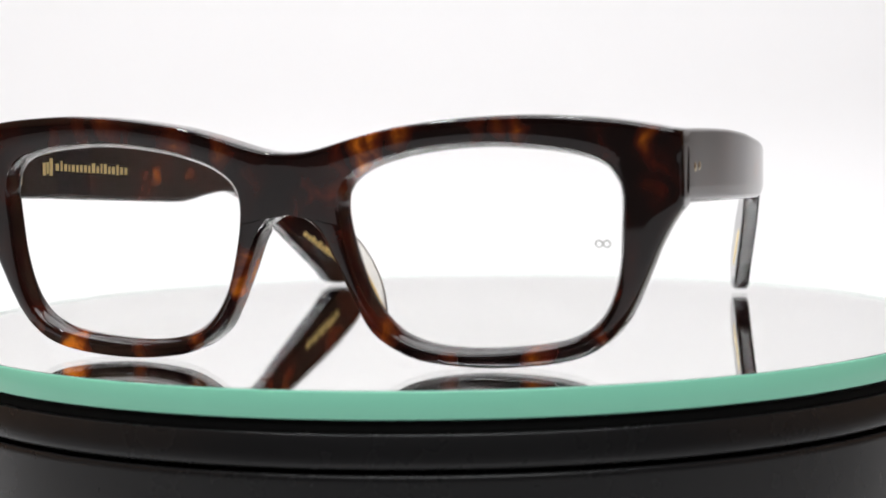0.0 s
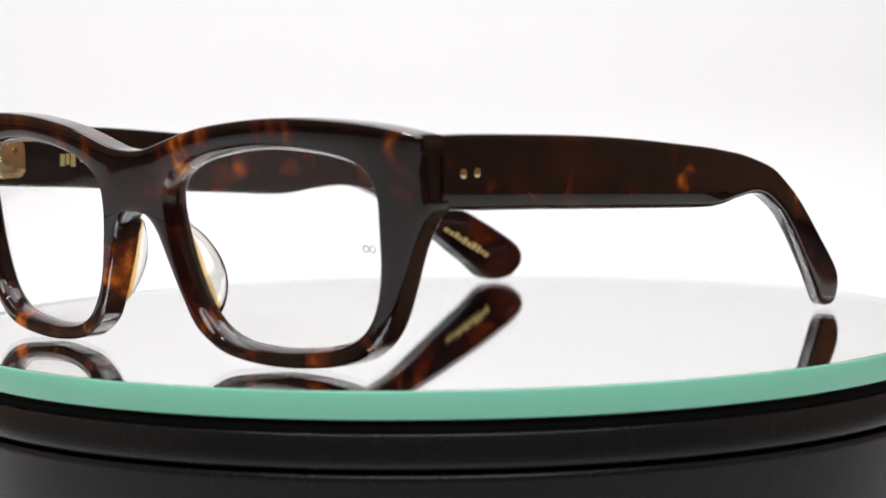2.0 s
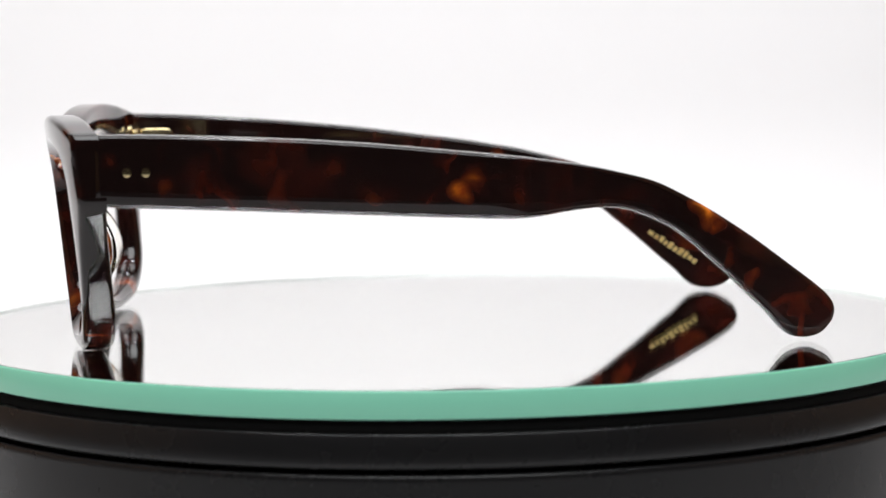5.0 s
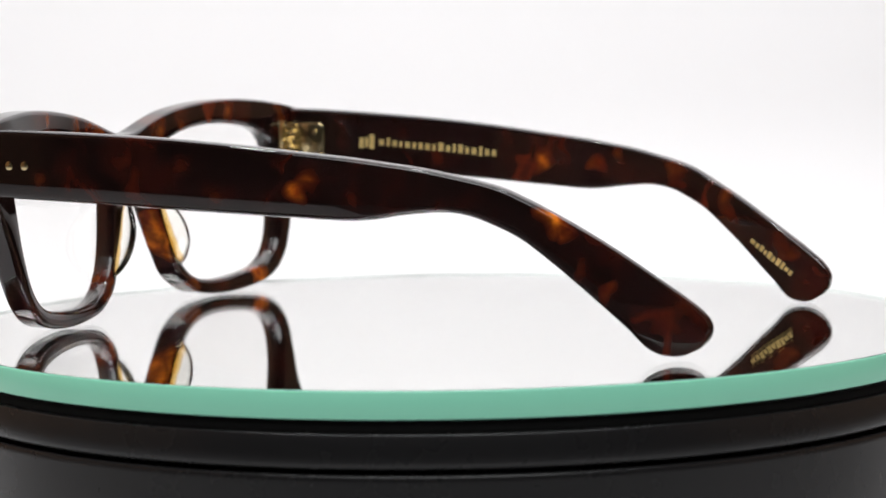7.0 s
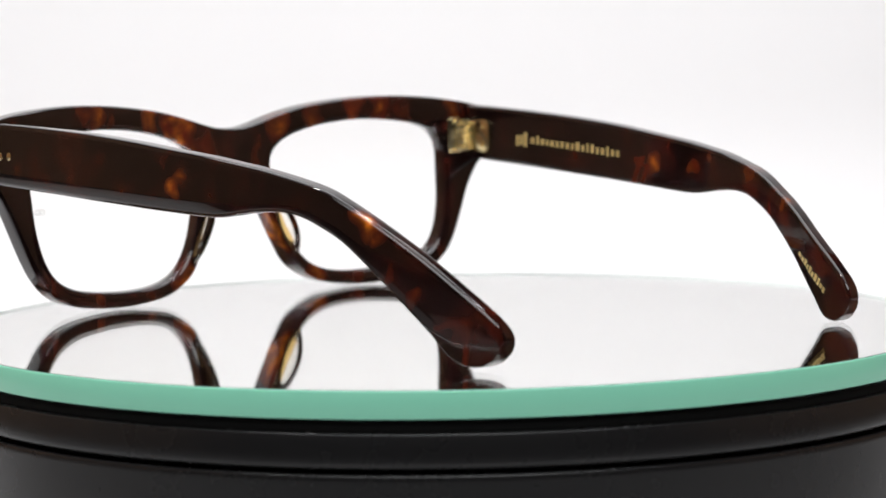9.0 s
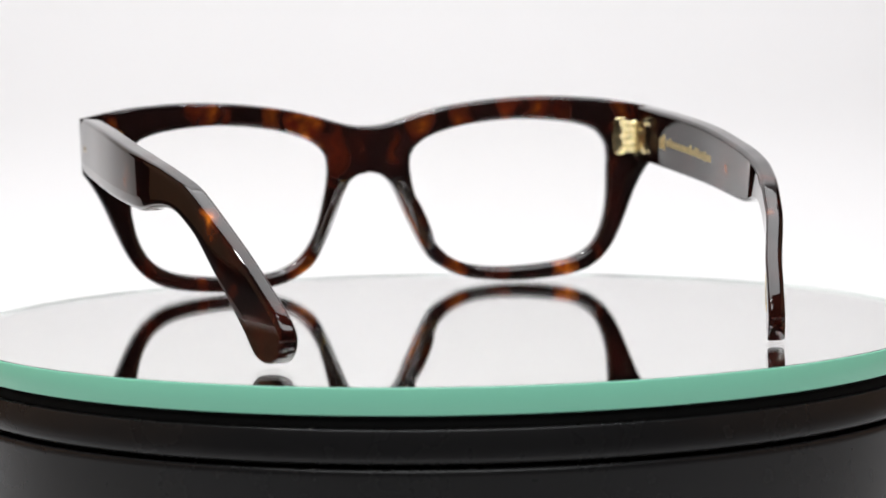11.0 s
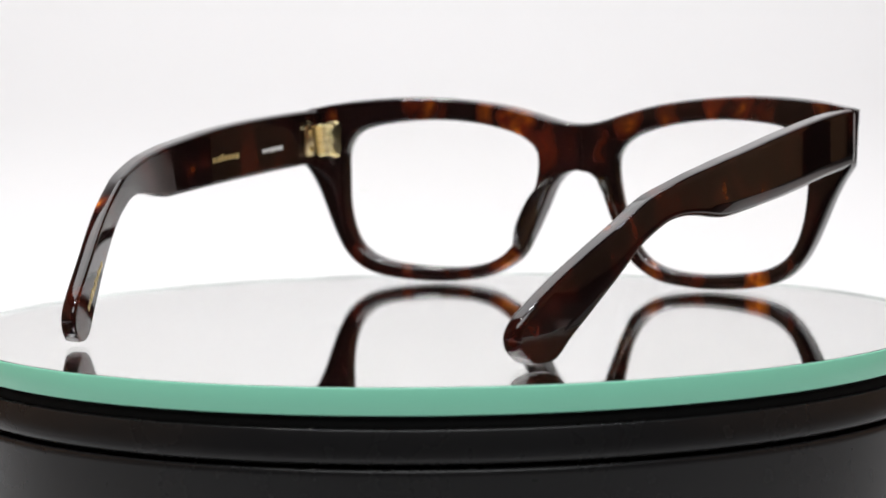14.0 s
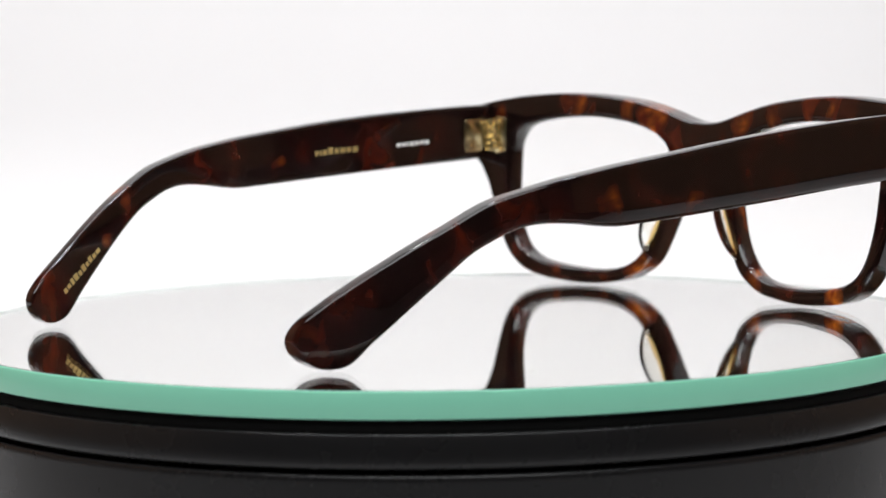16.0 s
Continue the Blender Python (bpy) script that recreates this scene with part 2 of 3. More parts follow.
def build_turntable():
    base = tagged(new("turntable_base"), "black plastic turntable base with a groove round it", "turntable")
    base.location = (*HUB, TABLE_Z + 0.0005)
    h = -TABLE_Z - 0.0005
    # fills the gap under the disc; its black stands for the shade there
    top = [(0.02, -0.0056), (0.1044, -0.0056), (0.1047, -0.0060), (0.1047, -0.0074)]
    part("gap_plate", revolve([(r, z + h) for r, z in top]), GAP_BLACK, base, "matt black plate, its tone standing for the shaded gap under the disc")
    ring = [(0.1040, -0.00745), (0.1053, -0.00750), (0.1056, -0.0078), (0.1056, -0.0126), (0.1056, -0.0130), (0.1054, -0.0135), (0.1049, -0.0138), (0.1040, -0.0139)]
    part("upper_ring", revolve([(r, z + h) for r, z in ring]), BLACK, base, "glossy black ring")
    part("groove", revolve([(r, z + h) for r, z in ((0.1036, -0.01395), (0.1036, -0.0146))]), GAP_BLACK, base, "dark groove")
    body = [(0.1040, -0.01465), (0.1054, -0.0147), (0.10570, -0.01495), (0.1058, -0.0153), (0.1058, -0.0160), (0.1058, -0.0182), (0.1059, -0.030), (0.1061, -0.060), (0.1063, -0.072), (0.1055, -0.0744)]
    part("body", revolve([(r, z + h) for r, z in body]), BLACK, base, "glossy black drum")
    disc = tagged(new("mirror_disc"), "round mirror glass disc with a mint green edge on the turntable", "mirror disc")
    disc.location = (*HUB, 0)
    g = DISC_R - 0.0004
    glass = part("glass", revolve([(g, -0.0012), (g, -0.0003), (g - 0.0003, 0.0)]), GLASS, disc, "clear glass face")
    glass.data.shade_flat()
    glass.visible_shadow = False
    part("silver_layer", revolve([(g - 0.0022, -0.0055), (g - 0.0022, -0.0049), (g - 0.0001, -0.0048), (g - 0.0001, -0.00122)]), SILVER, disc, "silvered back", smooth=False)
    e = DISC_R
    bm = bmesh.new()
    prof = [(e - 0.00025, -0.00505), (e - 0.0001, -0.0050), (e, -0.0048), (e, -0.0003), (e - 0.00012, -0.0001), (e - 0.00025, -0.00003)]
    n = 192
    rings = [[bm.verts.new((r * math.cos(2 * math.pi * i / n), r * math.sin(2 * math.pi * i / n), z)) for i in range(n)] for r, z in prof + prof[:1]]
    for a, b in zip(rings, rings[1:]):
        for i in range(n):
            bm.faces.new((a[i], a[(i + 1) % n], b[(i + 1) % n], b[i]))
    bmesh.ops.remove_doubles(bm, verts=bm.verts[:], dist=1e-7)
    part("edge", bm, MINT, disc, "ground mint green glass edge")
    # added liner: keeps the mint edge from showing through the glass at the far rim
    bm = bmesh.new()
    rings = [[bm.verts.new((r * math.cos(2 * math.pi * i / n), r * math.sin(2 * math.pi * i / n), z)) for i in range(n)]
             for r, z in ((g + 0.00003, -0.0045), (g + 0.00003, -0.00004), (g + 0.00012, -0.00003), (g + 0.00012, -0.0045))]
    for a, b in zip(rings, rings[1:] + rings[:1]):
        for i in range(n):
            bm.faces.new((a[i], a[(i + 1) % n], b[(i + 1) % n], b[i]))
    part("edge_liner", bm, PALE, disc, "thin pale liner added to hide the green edge behind the glass", smooth=False)
    return disc


DISC = build_turntable()

# ---- the spectacles, in millimetres in their own space: x across, y from the front back, z up ----
TILT = 0.11
SAG = 0.00179
FRONT_Y, FRONT_T = -82.0, 6.2
MID_X = -0.46


def front_y(x, z):
    return FRONT_Y + SAG * x * x + TILT * (41 - z)


def mm(x, y, z):
    # the front sits a degree askew to the temples
    w = max(0.0, min(1.0, (-50 - y) / 18))
    return Vector(((x + MID_X) / 1000, (y + w * (0.0175 * x - 0.9)) / 1000, z / 1000))


OPENING = [(10.6, 30.4), (12.0, 33.9), (17.0, 37.1), (26.5, 39.5), (38.4, 40.5), (50.2, 39.6), (57.1, 37.8), (59.8, 35.2), (60.8, 32.0),
           (60.6, 26.5), (60.0, 18.8), (58.3, 12.5), (55.3, 8.1), (50.3, 5.4), (42.7, 4.1), (33.3, 3.6), (25.5, 4.3), (20.2, 6.3),
           (16.7, 9.6), (14.1, 14.0), (12.3, 19.5), (10.9, 25.6)]
TOP_EDGE = [(0, 39.6), (3.5, 39.8), (7.2, 40.6), (14.4, 42.7), (22.5, 44.5), (34.5, 45.9), (46, 46.3), (57, 45.7), (64, 44.8), (72.0, 43.2)]
LOW_EDGE = [(71.8, 30.0), (70.1, 27.6), (68.5, 24.9), (67.0, 21.9), (65.6, 18.6), (64.1, 15.1), (62.5, 11.6), (60.5, 8.2), (57.7, 5.0), (53.3, 2.3), (46, 0.7), (34.9, 0.1), (24.4, 1.1),
            (18.9, 3.2), (14.7, 6.4), (12, 11.2), (9.1, 17.7), (6.8, 23.2), (5.3, 25.6), (3.4, 27.2), (1.6, 27.95), (0, 28.1)]
CENTRE = Vector((34.0, 22.0))


def meet(loop, a, closed):
    """Where the ray from the lens centre at the angle a meets a loop of 2D points."""
    d = Vector((math.cos(a), math.sin(a)))
    best = None
    n = len(loop)
    for i in range(n if closed else n - 1):
        p, q = loop[i] - CENTRE, loop[(i + 1) % n] - CENTRE
        e = q - p
        den = d.x * e.y - d.y * e.x
        if abs(den) < 1e-12:
            continue
        s = (p.x * e.y - p.y * e.x) / den
        u = (p.x * d.y - p.y * d.x) / den
        if s > 0 and -1e-6 <= u <= 1 + 1e-6 and (best is None or s > best):
            best = s
    return CENTRE + d * best


def build_front(glasses):
    hole = [Vector((p.x, p.y)) for p in spline([(x, z, 0) for x, z in OPENING], 160, True)]
    top = [Vector((p.x, p.y)) for p in spline([(x, z, 0) for x, z in TOP_EDGE], 80)]
    low = [Vector((p.x, p.y)) for p in spline([(x, z, 0) for x, z in LOW_EDGE], 120)]
    outer = top + low
    angle = lambda p: math.atan2(p[1] - CENTRE.y, p[0] - CENTRE.x)
    marks = [angle(v) for v in ((0, 39.6), (72.0, 43.2), (71.8, 30.0), (0, 28.1), (1.0, 28.04), (2.0, 27.8), (2.9, 27.45), (3.8, 26.95), (4.6, 26.3), (5.5, 25.3), (6.2, 24.2), (7.1, 22.5), (3.5, 39.8))]
    turns = sorted({round(a, 6) for a in [-math.pi + 2 * math.pi * i / 150 for i in range(150)] + marks})
    clean = [turns[0]]
    for a in turns[1:]:
        near = [abs(mk - a) for mk in marks if abs(mk - a) < 0.012]
        if near and min(near) > 1e-5:
            continue
        clean.append(a)
    # none on the seam of the bridge within its eased edges
    turns = [a for a in clean if not (meet(outer, a, True).x < 0.02 and 0.01 < 39.6 - meet(outer, a, True).y < 1.7)]
    n = len(turns)
    inner_pts = [meet(hole, a, True) for a in turns]
    outer_pts = [meet(outer, a, True) for a in turns]
    normals = []
    for p in outer_pts:
        k = min(range(len(outer) - 1), key=lambda q: ((outer[q] + outer[q + 1]) / 2 - p).length_squared)
        e = outer[k + 1] - outer[k]
        normals.append(Vector((e.y, -e.x)).normalized() if e.length > 1e-9 else Vector((1, 0)))
        # the loop runs along the top outward and back below: outside lies to its left
        normals[-1] = -normals[-1]
    on_mid = [p.x < 0.02 for p in outer_pts]
    for p, c in zip(outer_pts, on_mid):
        if c:
            p.x = 0.0
    mids = [i for i in range(n) if on_mid[i]]
    up = max(mids, key=lambda i: outer_pts[i].y)
    down = min(mids, key=lambda i: outer_pts[i].y)
    corner = {up: -1, down: 1}
    # rings across the rim: (share from the opening, distance, side), drop behind the face
    bm = bmesh.new()
    for sgn in (1, -1):
        def ring(dist_in, dist_out, drop, face):
            vs = []
            for i in range(n):
                a, b = inner_pts[i], outer_pts[i]
                L = (b - a).length
                if dist_in is not None:
                    p = a + (b - a) * min(0.45, dist_in / L)
                elif dist_out is not None:
                    if i in corner:
                        p = Vector((0.0, b.y + corner[i] * dist_out))
                    else:
                        p = b.copy() if on_mid[i] else b - normals[i] * min(dist_out, 0.4 * L)
                        p.x = max(p.x, 0.0)
                else:
                    p = (a + b) / 2
                dr = 0.0 if (on_mid[i] and dist_in is None and i not in corner) else drop
                # the joint plane of the temples lies farther back than the thin rims
                t = FRONT_T - 0.7 * max(0.0, min(1.0, (p.x - 60) / 7))
                if face == 1:
                    dr *= 1 - 0.85 * max(0.0, min(1.0, (p.x - 62) / 4)) * (1 if p.y > 29 else 0)
                y = front_y(p.x, p.y) + (dr if face == 0 else t - dr)
                vs.append(bm.verts.new(mm(sgn * p.x, y, p.y)))
            return vs

        F = [ring(0.0, None, 2.2, 0), ring(0.75, None, 0.75, 0), ring(1.0, None, 0.32, 0), ring(1.35, None, 0.06, 0), ring(None, None, 0.0, 0),
             ring(None, 1.2, 0.03, 0), ring(None, 0.65, 0.16, 0), ring(None, 0.24, 0.46, 0), ring(None, 0.04, 0.95, 0), ring(None, 0.0, 1.3, 0)]
        B = [ring(None, 0.0, 1.1, 1), ring(None, 0.2, 0.55, 1), ring(None, 0.6, 0.16, 1), ring(None, 1.2, 0.03, 1), ring(None, None, 0.0, 1),
             ring(1.3, None, 0.04, 1), ring(0.65, None, 0.25, 1), ring(0.22, None, 0.75, 1), ring(0.0, None, 1.4, 1)]
        loops = F + B
        for k in range(len(loops)):
            A, C = loops[k], loops[(k + 1) % len(loops)]
            for i in range(n):
                j = (i + 1) % n
                if 5 <= k <= 12 and on_mid[i] and on_mid[j]:
                    continue
                try:
                    bm.faces.new((A[i], A[j], C[j], C[i]))
                except ValueError:
                    pass
    bmesh.ops.remove_doubles(bm, verts=bm.verts[:], dist=4e-6)
    loose = [f for f in bm.faces if f.calc_area() < 1e-13]
    bmesh.ops.delete(bm, geom=loose, context="FACES")
    front = part("front_frame", bm, ACETATE, glasses, "tortoiseshell acetate front")
    front.modifiers.new("normals", "WEIGHTED_NORMAL").weight = 80
    # lenses
    for sgn in (1, -1):
        bm = bmesh.new()
        rim = [(p - CENTRE) * 1.012 + CENTRE for p in hole[::2]]
        layers = []
        for depth in (2.6, 3.8):
            cols = []
            for s in (1.0, 0.8, 0.55, 0.3):
                cols.append([bm.verts.new(mm(sgn * (CENTRE.x + (p.x - CENTRE.x) * s), front_y(CENTRE.x + (p.x - CENTRE.x) * s, CENTRE.y + (p.y - CENTRE.y) * s) + depth
                                             , CENTRE.y + (p.y - CENTRE.y) * s)) for p in rim])
            mid = bm.verts.new(mm(sgn * CENTRE.x, front_y(CENTRE.x, CENTRE.y) + depth, CENTRE.y))
            layers.append((cols, mid))
        m = len(rim)
        for cols, mid in layers:
            for a, b in zip(cols, cols[1:]):
                for i in range(m):
                    bm.faces.new((a[i], a[(i + 1) % m], b[(i + 1) % m], b[i]))
            for i in range(m):
                bm.faces.new((cols[-1][i], cols[-1][(i + 1) % m], mid))
        for i in range(m):
            bm.faces.new((layers[0][0][0][i], layers[0][0][0][(i + 1) % m], layers[1][0][0][(i + 1) % m], layers[1][0][0][i]))
        lens = part("lens", bm, LENS, glasses, "clear demo lens")
        lens.visible_shadow = False
        if sgn > 0:
            # a small printed mark of two rings
            bm = bmesh.new()
            for cx in (56.4, 57.8):
                loops = []
                for r, d in ((0.46, 2.52), (0.74, 2.52), (0.74, 2.58), (0.46, 2.58)):
                    ring = []
                    for i in range(20):
                        x, z = cx + r * math.cos(math.pi * i / 10), 22.9 + r * math.sin(math.pi * i / 10)
                        ring.append(bm.verts.new(mm(x, front_y(x, z) + d, z)))
                    loops.append(ring)
                for a, b in zip(loops, loops[1:] + loops[:1]):
                    for i in range(20):
                        bm.faces.new((a[i], a[(i + 1) % 20], b[(i + 1) % 20], b[i]))
            part("lens_mark", bm, WHITE_INK, lens, "small white printed mark", smooth=False)
    # nose pads: a tortoiseshell block grown from the back of the rim, edged with a clear flange
    for sgn in (1, -1):
        for name, material, label, reach_most, power, near, wide, swell in (
                ("pad_block", ACETATE, "tortoiseshell block behind the rim", 1.5, 0.5, -0.25, 2.6, 0.0),
                ("nose_pad", PAD, "clear nose pad turning amber at the rim", 5.9, 0.6, 0.1, 2.4, 0.25)):
            bm = bmesh.new()
            rows = []
            for i in range(21):
                t = i / 20
                z = 26.6 - 18.2 * t
                if swell:
                    reach = reach_most * max(0.02, math.sin(math.pi * min(1, 0.02 + t * 0.98))) ** power
                else:
                    reach = reach_most * min(1.0, 0.05 + t / 0.06) ** power * (1 - t ** 2.4) + 0.05
                x0 = 0.25 + max(5.7, float(np.interp(z, (6.4, 11.2, 17.7, 23.2, 25.6), (14.7, 12.0, 9.1, 6.8, 5.3))))
                y0 = front_y(x0, z) + FRONT_T - 0.8
                cross = []
                for j in range(12):
                    a = math.pi * j / 11
                    bend = math.copysign(abs(math.cos(a)) ** 0.7, math.cos(a))
                    cross.append(bm.verts.new(mm(sgn * (x0 + near + wide / 2 + swell * reach * math.sin(a) ** 1.2 - wide / 2 * bend), y0 + reach * math.sin(a) ** 0.8, z)))
                rows.append(cross)
            for a, b in zip(rows, rows[1:]):
                for j in range(11):
                    bm.faces.new((a[j], a[j + 1], b[j + 1], b[j]))
                bm.faces.new((a[11], a[0], b[0], b[11]))
            bm.faces.new(rows[0])
            bm.faces.new(rows[-1])
            part(name, bm, material, glasses, label)
    return front


# top and bottom edge of a temple, (y, z), from the joint to the tip
SIDE = [((-68.3, 43.3), (-68.3, 30.1)), ((-60, 43.2), (-60, 29.6)), ((-45, 42.6), (-45, 28.9)), ((-30, 41.8), (-30, 28.1)), ((-15, 40.6), (-15, 27.3)),
        ((-2, 39.2), (-2, 26.6)), ((9, 38.0), (9, 26.1)), ((16, 37.0), (14.5, 26.4)), ((23, 35.9), (20, 27.2)), ((31, 34.1), (26.5, 27.7)),
        ((36.7, 32.5), (31.5, 27.1)), ((41.3, 30.4), (36, 25.4)), ((48.8, 26.2), (41.7, 22.3)), ((56.8, 21.0), (48.5, 16.6)),
        ((65.0, 15.0), (54.9, 10.6)), ((70.3, 11.0), (59.6, 6.0)), ((73.0, 8.6), (62.0, 3.3)), ((74.2, 6.8), (63.6, 1.8)),
        ((74.4, 5.2), (65.4, 0.9)), ((73.8, 3.5), (67.7, 0.5)), ((72.3, 1.9), (69.8, 0.7))]
# one temple hangs a little lower along its middle: (y, drop)
SLACK = [(-67.6, 0.0), (-30, 1.1), (5, 2.0), (28, 2.5), (45, 2.5), (57, 1.7), (66, 0.5), (72, 0.0), (80, 0.0)]
PLAN = [(-72, 72.0), (-62, 71.8), (-30, 70.9), (-2, 69.0), (20, 65.7), (45, 59.1), (66, 52.3), (74, 49.7)]


def plan_x(y):
    """Outer face of a temple at y: a smooth line through PLAN."""
    k = max(0, min(len(PLAN) - 2, sum(1 for p in PLAN if p[0] <= y) - 1))
    a, b = PLAN[k], PLAN[k + 1]
    sl = []
    for q in (k, k + 1):
        lo, hi = PLAN[max(0, q - 1)], PLAN[min(len(PLAN) - 1, q + 1)]
        sl.append((hi[1] - lo[1]) / (hi[0] - lo[0]))
    h = b[0] - a[0]
    t = (y - a[0]) / h
    return ((2 * t ** 3 - 3 * t * t + 1) * a[1] + (t ** 3 - 2 * t * t + t) * h * sl[0] + (3 * t * t - 2 * t ** 3) * b[1] + (t ** 3 - t * t) * h * sl[1])


def slack(sgn, y):
    if sgn > 0:
        return 0.0
    for (a, u), (b, v) in zip(SLACK, SLACK[1:]):
        if a <= y <= b:
            return u + (v - u) * (y - a) / (b - a)
    return 0.0


def shorter(sgn, y):
    return 0.0 if sgn > 0 else 1.3 * max(0.0, min(1.0, (y - 25) / 45))


BOW = [(-80, 0.0), (-55, 0.2), (-12, 1.5), (30, 2.3), (45, 2.3), (64, 1.1), (80, 0.9)]


def bow(sgn, y):
    """How far a temple bulges outward beyond the plan line."""
    for (a, u), (b, v) in zip(BOW, BOW[1:]):
        if a <= y <= b:
            t = (y - a) / (b - a)
            t = t * t * (3 - 2 * t)
            return (u + (v - u) * t) * (0.3 if sgn > 0 else 1.0)
    return 0.0


def temple_t(y):
    return 4.3 - 0.7 * max(0.0, min(1.0, (y - 10) / 50))


def inner_point(sgn, y, z, off):
    return mm(sgn * (plan_x(y) + bow(sgn, y) - temple_t(y) - off), y - shorter(sgn, y), z - slack(sgn, y))


def build_temple(glasses, sgn):
    # keep the pairs together: sample both edges at the same share of the way
    keys = [Vector((a[0], a[1], b[0], b[1])) for a, b in SIDE]
    rows = []
    for s in range(len(keys) - 1):
        p0, p1, p2, p3 = keys[max(0, s - 1)], keys[s], keys[s + 1], keys[min(len(keys) - 1, s + 2)]
        for i in range(5):
            t = i / 5
            rows.append(0.5 * (2 * p1 + (p2 - p0) * t + (2 * p0 - 5 * p1 + 4 * p2 - p3) * t * t + (3 * p1 - p0 - 3 * p2 + p3) * t ** 3))
    rows.append(keys[-1])
    bm = bmesh.new()
    loops = []
    for r in rows:
        a, b = Vector((r[0], r[1])), Vector((r[2], r[3]))
        h = (a - b).length
        ring = []
        rad = min(1.05, h * 0.45)
        th = temple_t((a.x + b.x) / 2)
        rx = min(1.05, th * 0.45)
        low = min(2.8, h * 0.4)
        lean = 0.115 * max(0.0, min(1.0, (20 - a.x) / 15))
        # rounded rectangle: u across the height, w across the thickness
        for cu, cw, a0 in ((h / 2 - rad, th / 2 - rx, 0), (-h / 2 + rad, th / 2 - rx, 90), (-h / 2 + rad, -th / 2 + rx, 180), (h / 2 - rad, -th / 2 + rx, 270)):
            for q in range(5):
                an = radians(a0 + q * 22.5)
                ring.append((cu + rad * math.cos(an), cw + rx * math.sin(an)))
            if a0 == 0:
                ring += [(-h / 2 + low + 0.35, th / 2), (-h / 2 + low, th / 2)]
        vs = []
        d = (a - b) / h
        c = (a + b) / 2
        for u, w in ring:
            if w > 0:
                w -= lean * max(0.0, -h / 2 + low - u)
            p = c + d * u
            vs.append(bm.verts.new(mm(sgn * (plan_x(p.x) + bow(sgn, p.x) - th / 2 + w), p.x - shorter(sgn, p.x), p.y - slack(sgn, p.x))))
        loops.append(vs)
    m = len(loops[0])
    for A, C in zip(loops, loops[1:]):
        for i in range(m):
            bm.faces.new((A[i], A[(i + 1) % m], C[(i + 1) % m], C[i]))
    bm.faces.new(loops[0])
    bm.faces.new(loops[-1])
    temple = part("temple", bm, ACETATE, glasses, "tortoiseshell acetate temple curving down to its tip")
    temple.modifiers.new("normals", "WEIGHTED_NORMAL").weight = 80
    # two rivet heads outside
    for y in (-62.5, -59.0):
        bm = bmesh.new()
        prof = [(0.95, 0.0), (0.9, 0.10), (0.6, 0.17), (0.2, 0.2)]
        rings = [[bm.verts.new(mm(sgn * (plan_x(y) - 0.05 + hh), y + r * math.cos(2 * math.pi * i / 16), 36.3 + r * math.sin(2 * math.pi * i / 16))) for i in range(16)] for r, hh in prof]
        for A, C in zip(rings, rings[1:]):
            for i in range(16):
                bm.faces.new((A[i], A[(i + 1) % 16], C[(i + 1) % 16], C[i]))
        bm.faces.new(rings[-1])
        bm.faces.new(rings[0])
        part("rivet", bm, GOLD, temple, "small round gold rivet head")
    return temple


def rounded_plate(m, w, h, r, t):
    """A plate in the local x-z plane, w by h, with corner radius r and thickness t along y, edges eased."""
    bm = bmesh.new()
    loops = []
    for inset, y in ((0.00025, -t / 2), (0.0, -t / 2 + 0.0002), (0.0, t / 2 - 0.0002), (0.00025, t / 2)):
        ring = []
        for cx, cz, a0 in ((1, 1, 0), (-1, 1, 90), (-1, -1, 180), (1, -1, 270)):
            for q in range(6):
                an = radians(a0 + 18 * q)
                ring.append(bm.verts.new(m @ Vector((cx * (w / 2 - r) + (r - inset) * math.cos(an), y, cz * (h / 2 - r) + (r - inset) * math.sin(an)))))
        loops.append(ring)
    n = len(loops[0])
    for p, q in zip(loops, loops[1:]):
        for i in range(n):
            bm.faces.new((p[i], p[(i + 1) % n], q[(i + 1) % n], q[i]))
    bm.faces.new(loops[0])
    bm.faces.new(loops[-1])
    return bm


def barrel(c, radius, depth, axis=None):
    bm = bmesh.new()
    m = Matrix.Translation(c) @ (axis if axis else Matrix())
    bmesh.ops.create_cone(bm, cap_ends=True, segments=20, radius1=radius, radius2=radius, depth=depth, matrix=m)
    bmesh.ops.bevel(bm, geom=[e for e in bm.edges if len({round((m.inverted() @ v.co).z, 6) for v in e.verts}) == 1], offset=depth * 0.15, segments=2, affect="EDGES")
    return bm


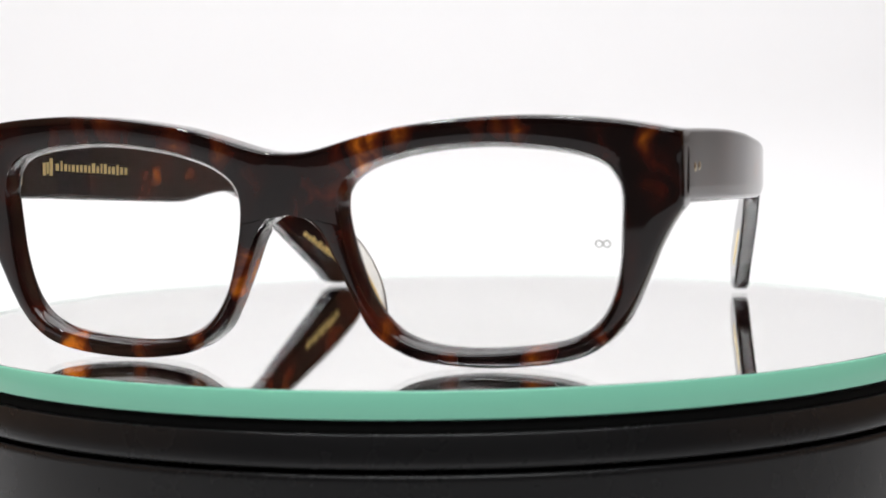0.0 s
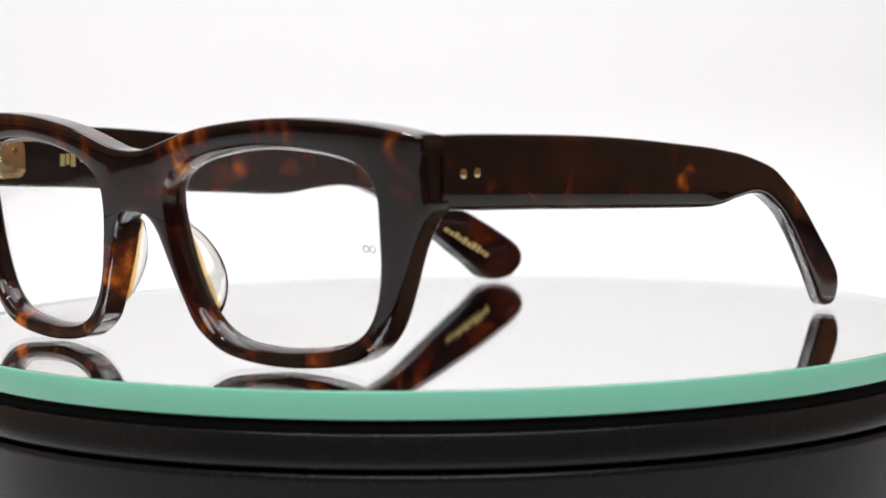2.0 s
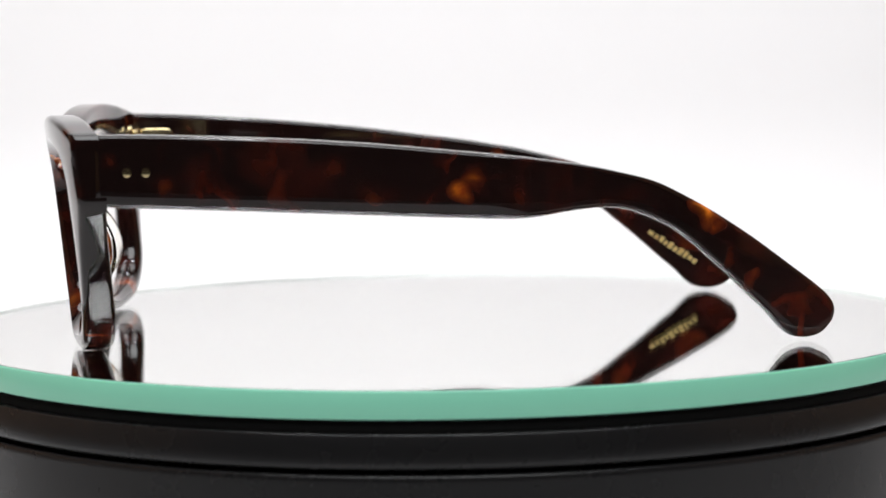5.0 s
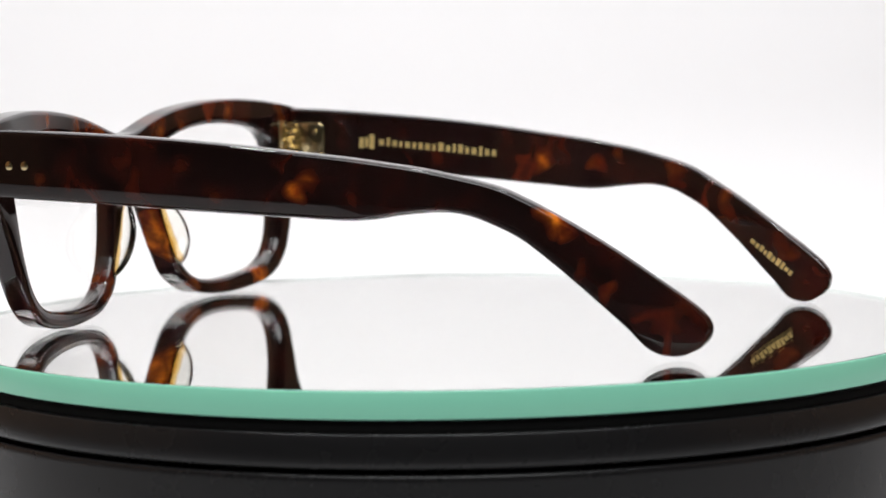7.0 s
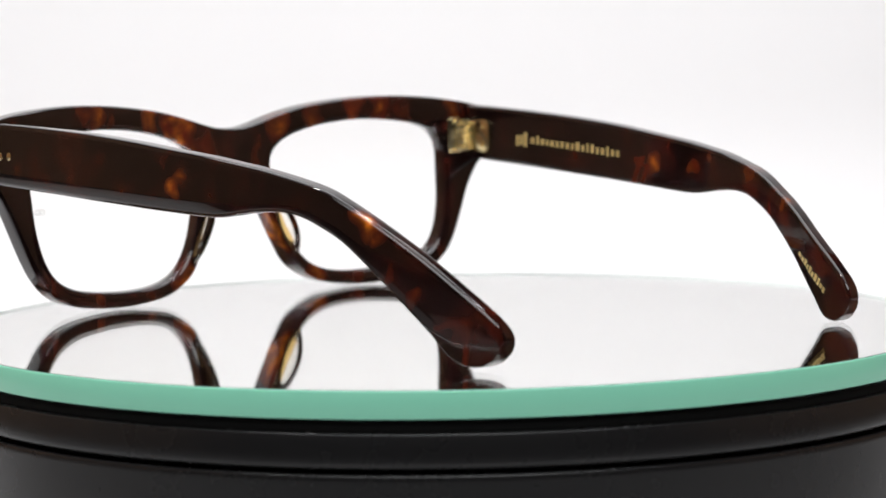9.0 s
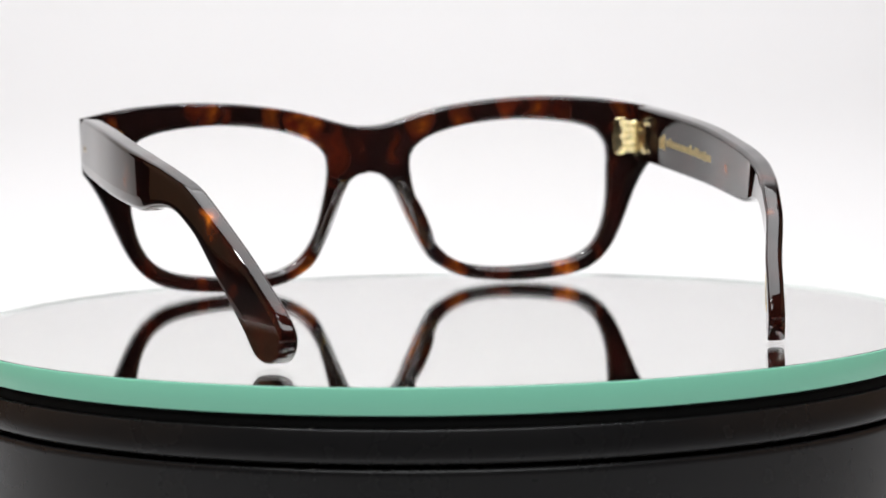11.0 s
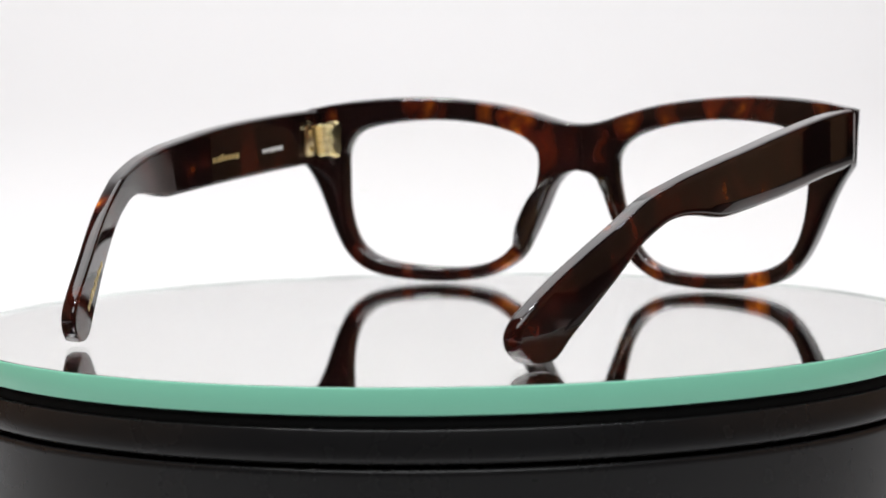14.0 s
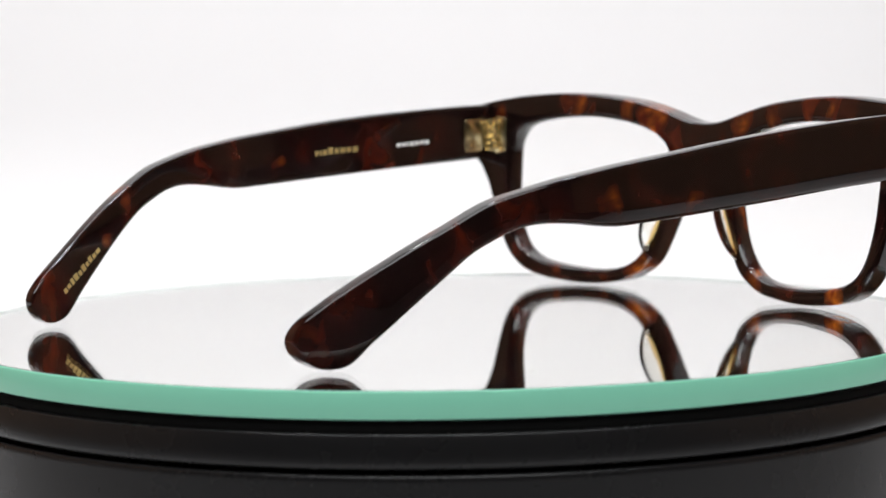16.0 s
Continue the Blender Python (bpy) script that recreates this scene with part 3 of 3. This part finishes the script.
def build_hinge(glasses, sgn):
    # a leaf on the front, a leaf along the temple, two columns of interleaved knuckles on a pin
    fx, fz = 63.9, 35.9
    fy = front_y(fx, fz) + FRONT_T - 0.15
    lean = Matrix.Rotation(sgn * 0.22, 4, "Z")
    hinge = part("hinge", rounded_plate(Matrix.Translation(mm(sgn * fx, fy + 0.30, fz)) @ lean, 0.0042, 0.0090, 0.0015, 0.0010), GOLD, glasses,
                 "gold barrel hinge with stacked knuckles")
    side = Matrix.Translation(inner_point(sgn, -62.6, fz - 0.2, 0.40)) @ Matrix.Rotation(math.pi / 2, 4, "Z")
    part("temple_leaf", rounded_plate(side, 0.0082, 0.0082, 0.0018, 0.0012), GOLD, hinge)
    part("temple_plate", rounded_plate(Matrix.Translation(mm(sgn * (fx + 3.9), fy + 0.45, fz - 0.3)) @ lean, 0.0042, 0.0082, 0.0014, 0.0011), GOLD, hinge)
    for k in range(5):
        m = Matrix.Translation(mm(sgn * (fx + 2.0), fy + 1.45, fz - 0.1 + (k - 2) * 1.62)) @ lean
        part("knuckle", rounded_plate(m, 0.0046 if k % 2 else 0.0058, 0.00095, 0.00042, 0.0020), GOLD, hinge)
    part("pin", barrel(mm(sgn * (fx + 2.0), fy + 1.6, fz), 0.0007, 0.0080), GOLD, hinge)
    for k in (-1, 1):
        c = inner_point(sgn, -61.2, fz - 0.2 + 1.9 * k, 1.05)
        part("screw", barrel(c, 0.0007, 0.0005, Matrix.Rotation(math.pi / 2, 4, "Y")), GOLD, hinge, "small gold screw head")
    return hinge


def bars(glasses, temple, sgn, name, material, label, y0, y1, z0, z1, height, widths, gap):
    """Plain bars for a line of small print along the inner side."""
    bm = bmesh.new()
    total = sum(widths) + gap * (len(widths) - 1)
    along = 0.0
    L = math.hypot(y1 - y0, z1 - z0)
    dy, dz = (y1 - y0) / L, (z1 - z0) / L
    rng = random.Random(len(widths) * 7 + int(height * 10))
    for w in widths:
        low, high = -height / 2 * rng.choice((0.7, 0.75, 0.95)), height / 2 * rng.choice((0.55, 0.6, 0.65, 1.1))
        s0, s1 = along / total * L, (along + w) / total * L
        along += w + gap
        pts = []
        for off in (-0.03, 0.06):
            for s in (s0, s1):
                for v in (low, high):
                    y, z = y0 + dy * s - dz * v, z0 + dz * s + dy * v
                    pts.append(bm.verts.new(inner_point(sgn, y, z, off)))
        for f in ((0, 1, 3, 2), (4, 6, 7, 5), (0, 2, 6, 4), (1, 5, 7, 3), (0, 4, 5, 1), (2, 3, 7, 6)):
            bm.faces.new([pts[i] for i in f])
    return part(name, bm, material, temple, label, smooth=False)


def build_glasses():
    g = tagged(new("spectacles"), "dark tortoiseshell acetate spectacles standing open on the mirror disc", "glasses")
    build_front(g)
    for sgn in (1, -1):
        t = build_temple(g, sgn)
        build_hinge(g, sgn)
        if sgn > 0:
            bars(g, t, sgn, "gilt_lettering", GILT, "small gold lettering", -25.5, -12.5, 34.0, 33.2, 1.8, [1.3, 1.2, 1.3, 1.1, 1.2, 1.0, 0.5, 0.8], 0.35)
            bars(g, t, sgn, "size_marking", WHITE_INK, "small white size marking", -47.5, -37.5, 34.8, 34.2, 1.35, [1, 1, 1, 1, 0.5, 1, 1], 0.3)
            bars(g, t, sgn, "tip_lettering", GILT, "small gold lettering", 54, 65, 15.4, 7.0, 1.5, [1.5, 1.1, 1.2, 0.9, 1.3, 1.1, 1.4, 1, 1.2, 1.1], 0.4)
        else:
            bars(g, t, sgn, "gilt_emblem", GILT, "gold emblem", -50.5, -46.5, 35.6, 35.4, 3.5, [0.9, 0.7, 1.0], 0.25)
            bars(g, t, sgn, "gilt_lettering", GILT, "gold script lettering", -45.2, -14, 35.6, 33.8, 2.3, [1.3, 0.8, 1.1, 0.7, 1.2, 0.9, 1.0, 1.1, 0.8, 1.3, 1.0, 0.7, 1.1, 0.9, 1.2, 0.8, 1.1, 1.0], 0.65)
            bars(g, t, sgn, "tip_lettering", GILT, "small gold lettering", 54, 65, 15.4, 7.0, 1.5, [1.5, 1.1, 1.2, 0.9, 1.3, 1.1, 1.4, 1, 1.2, 1.1], 0.4)
    return g


GLASSES = build_glasses()


def motions():
    turn, start = -13.293, -19.90
    steps = [i * 0.5 for i in range(33)]
    walk(GLASSES, [(t, pose(0, 0, 0, 0, 0, start + turn * t)) for t in steps])
    walk(DISC, [(t, pose(HUB[0], HUB[1], 0, 0, 0, turn * t)) for t in steps])


motions()
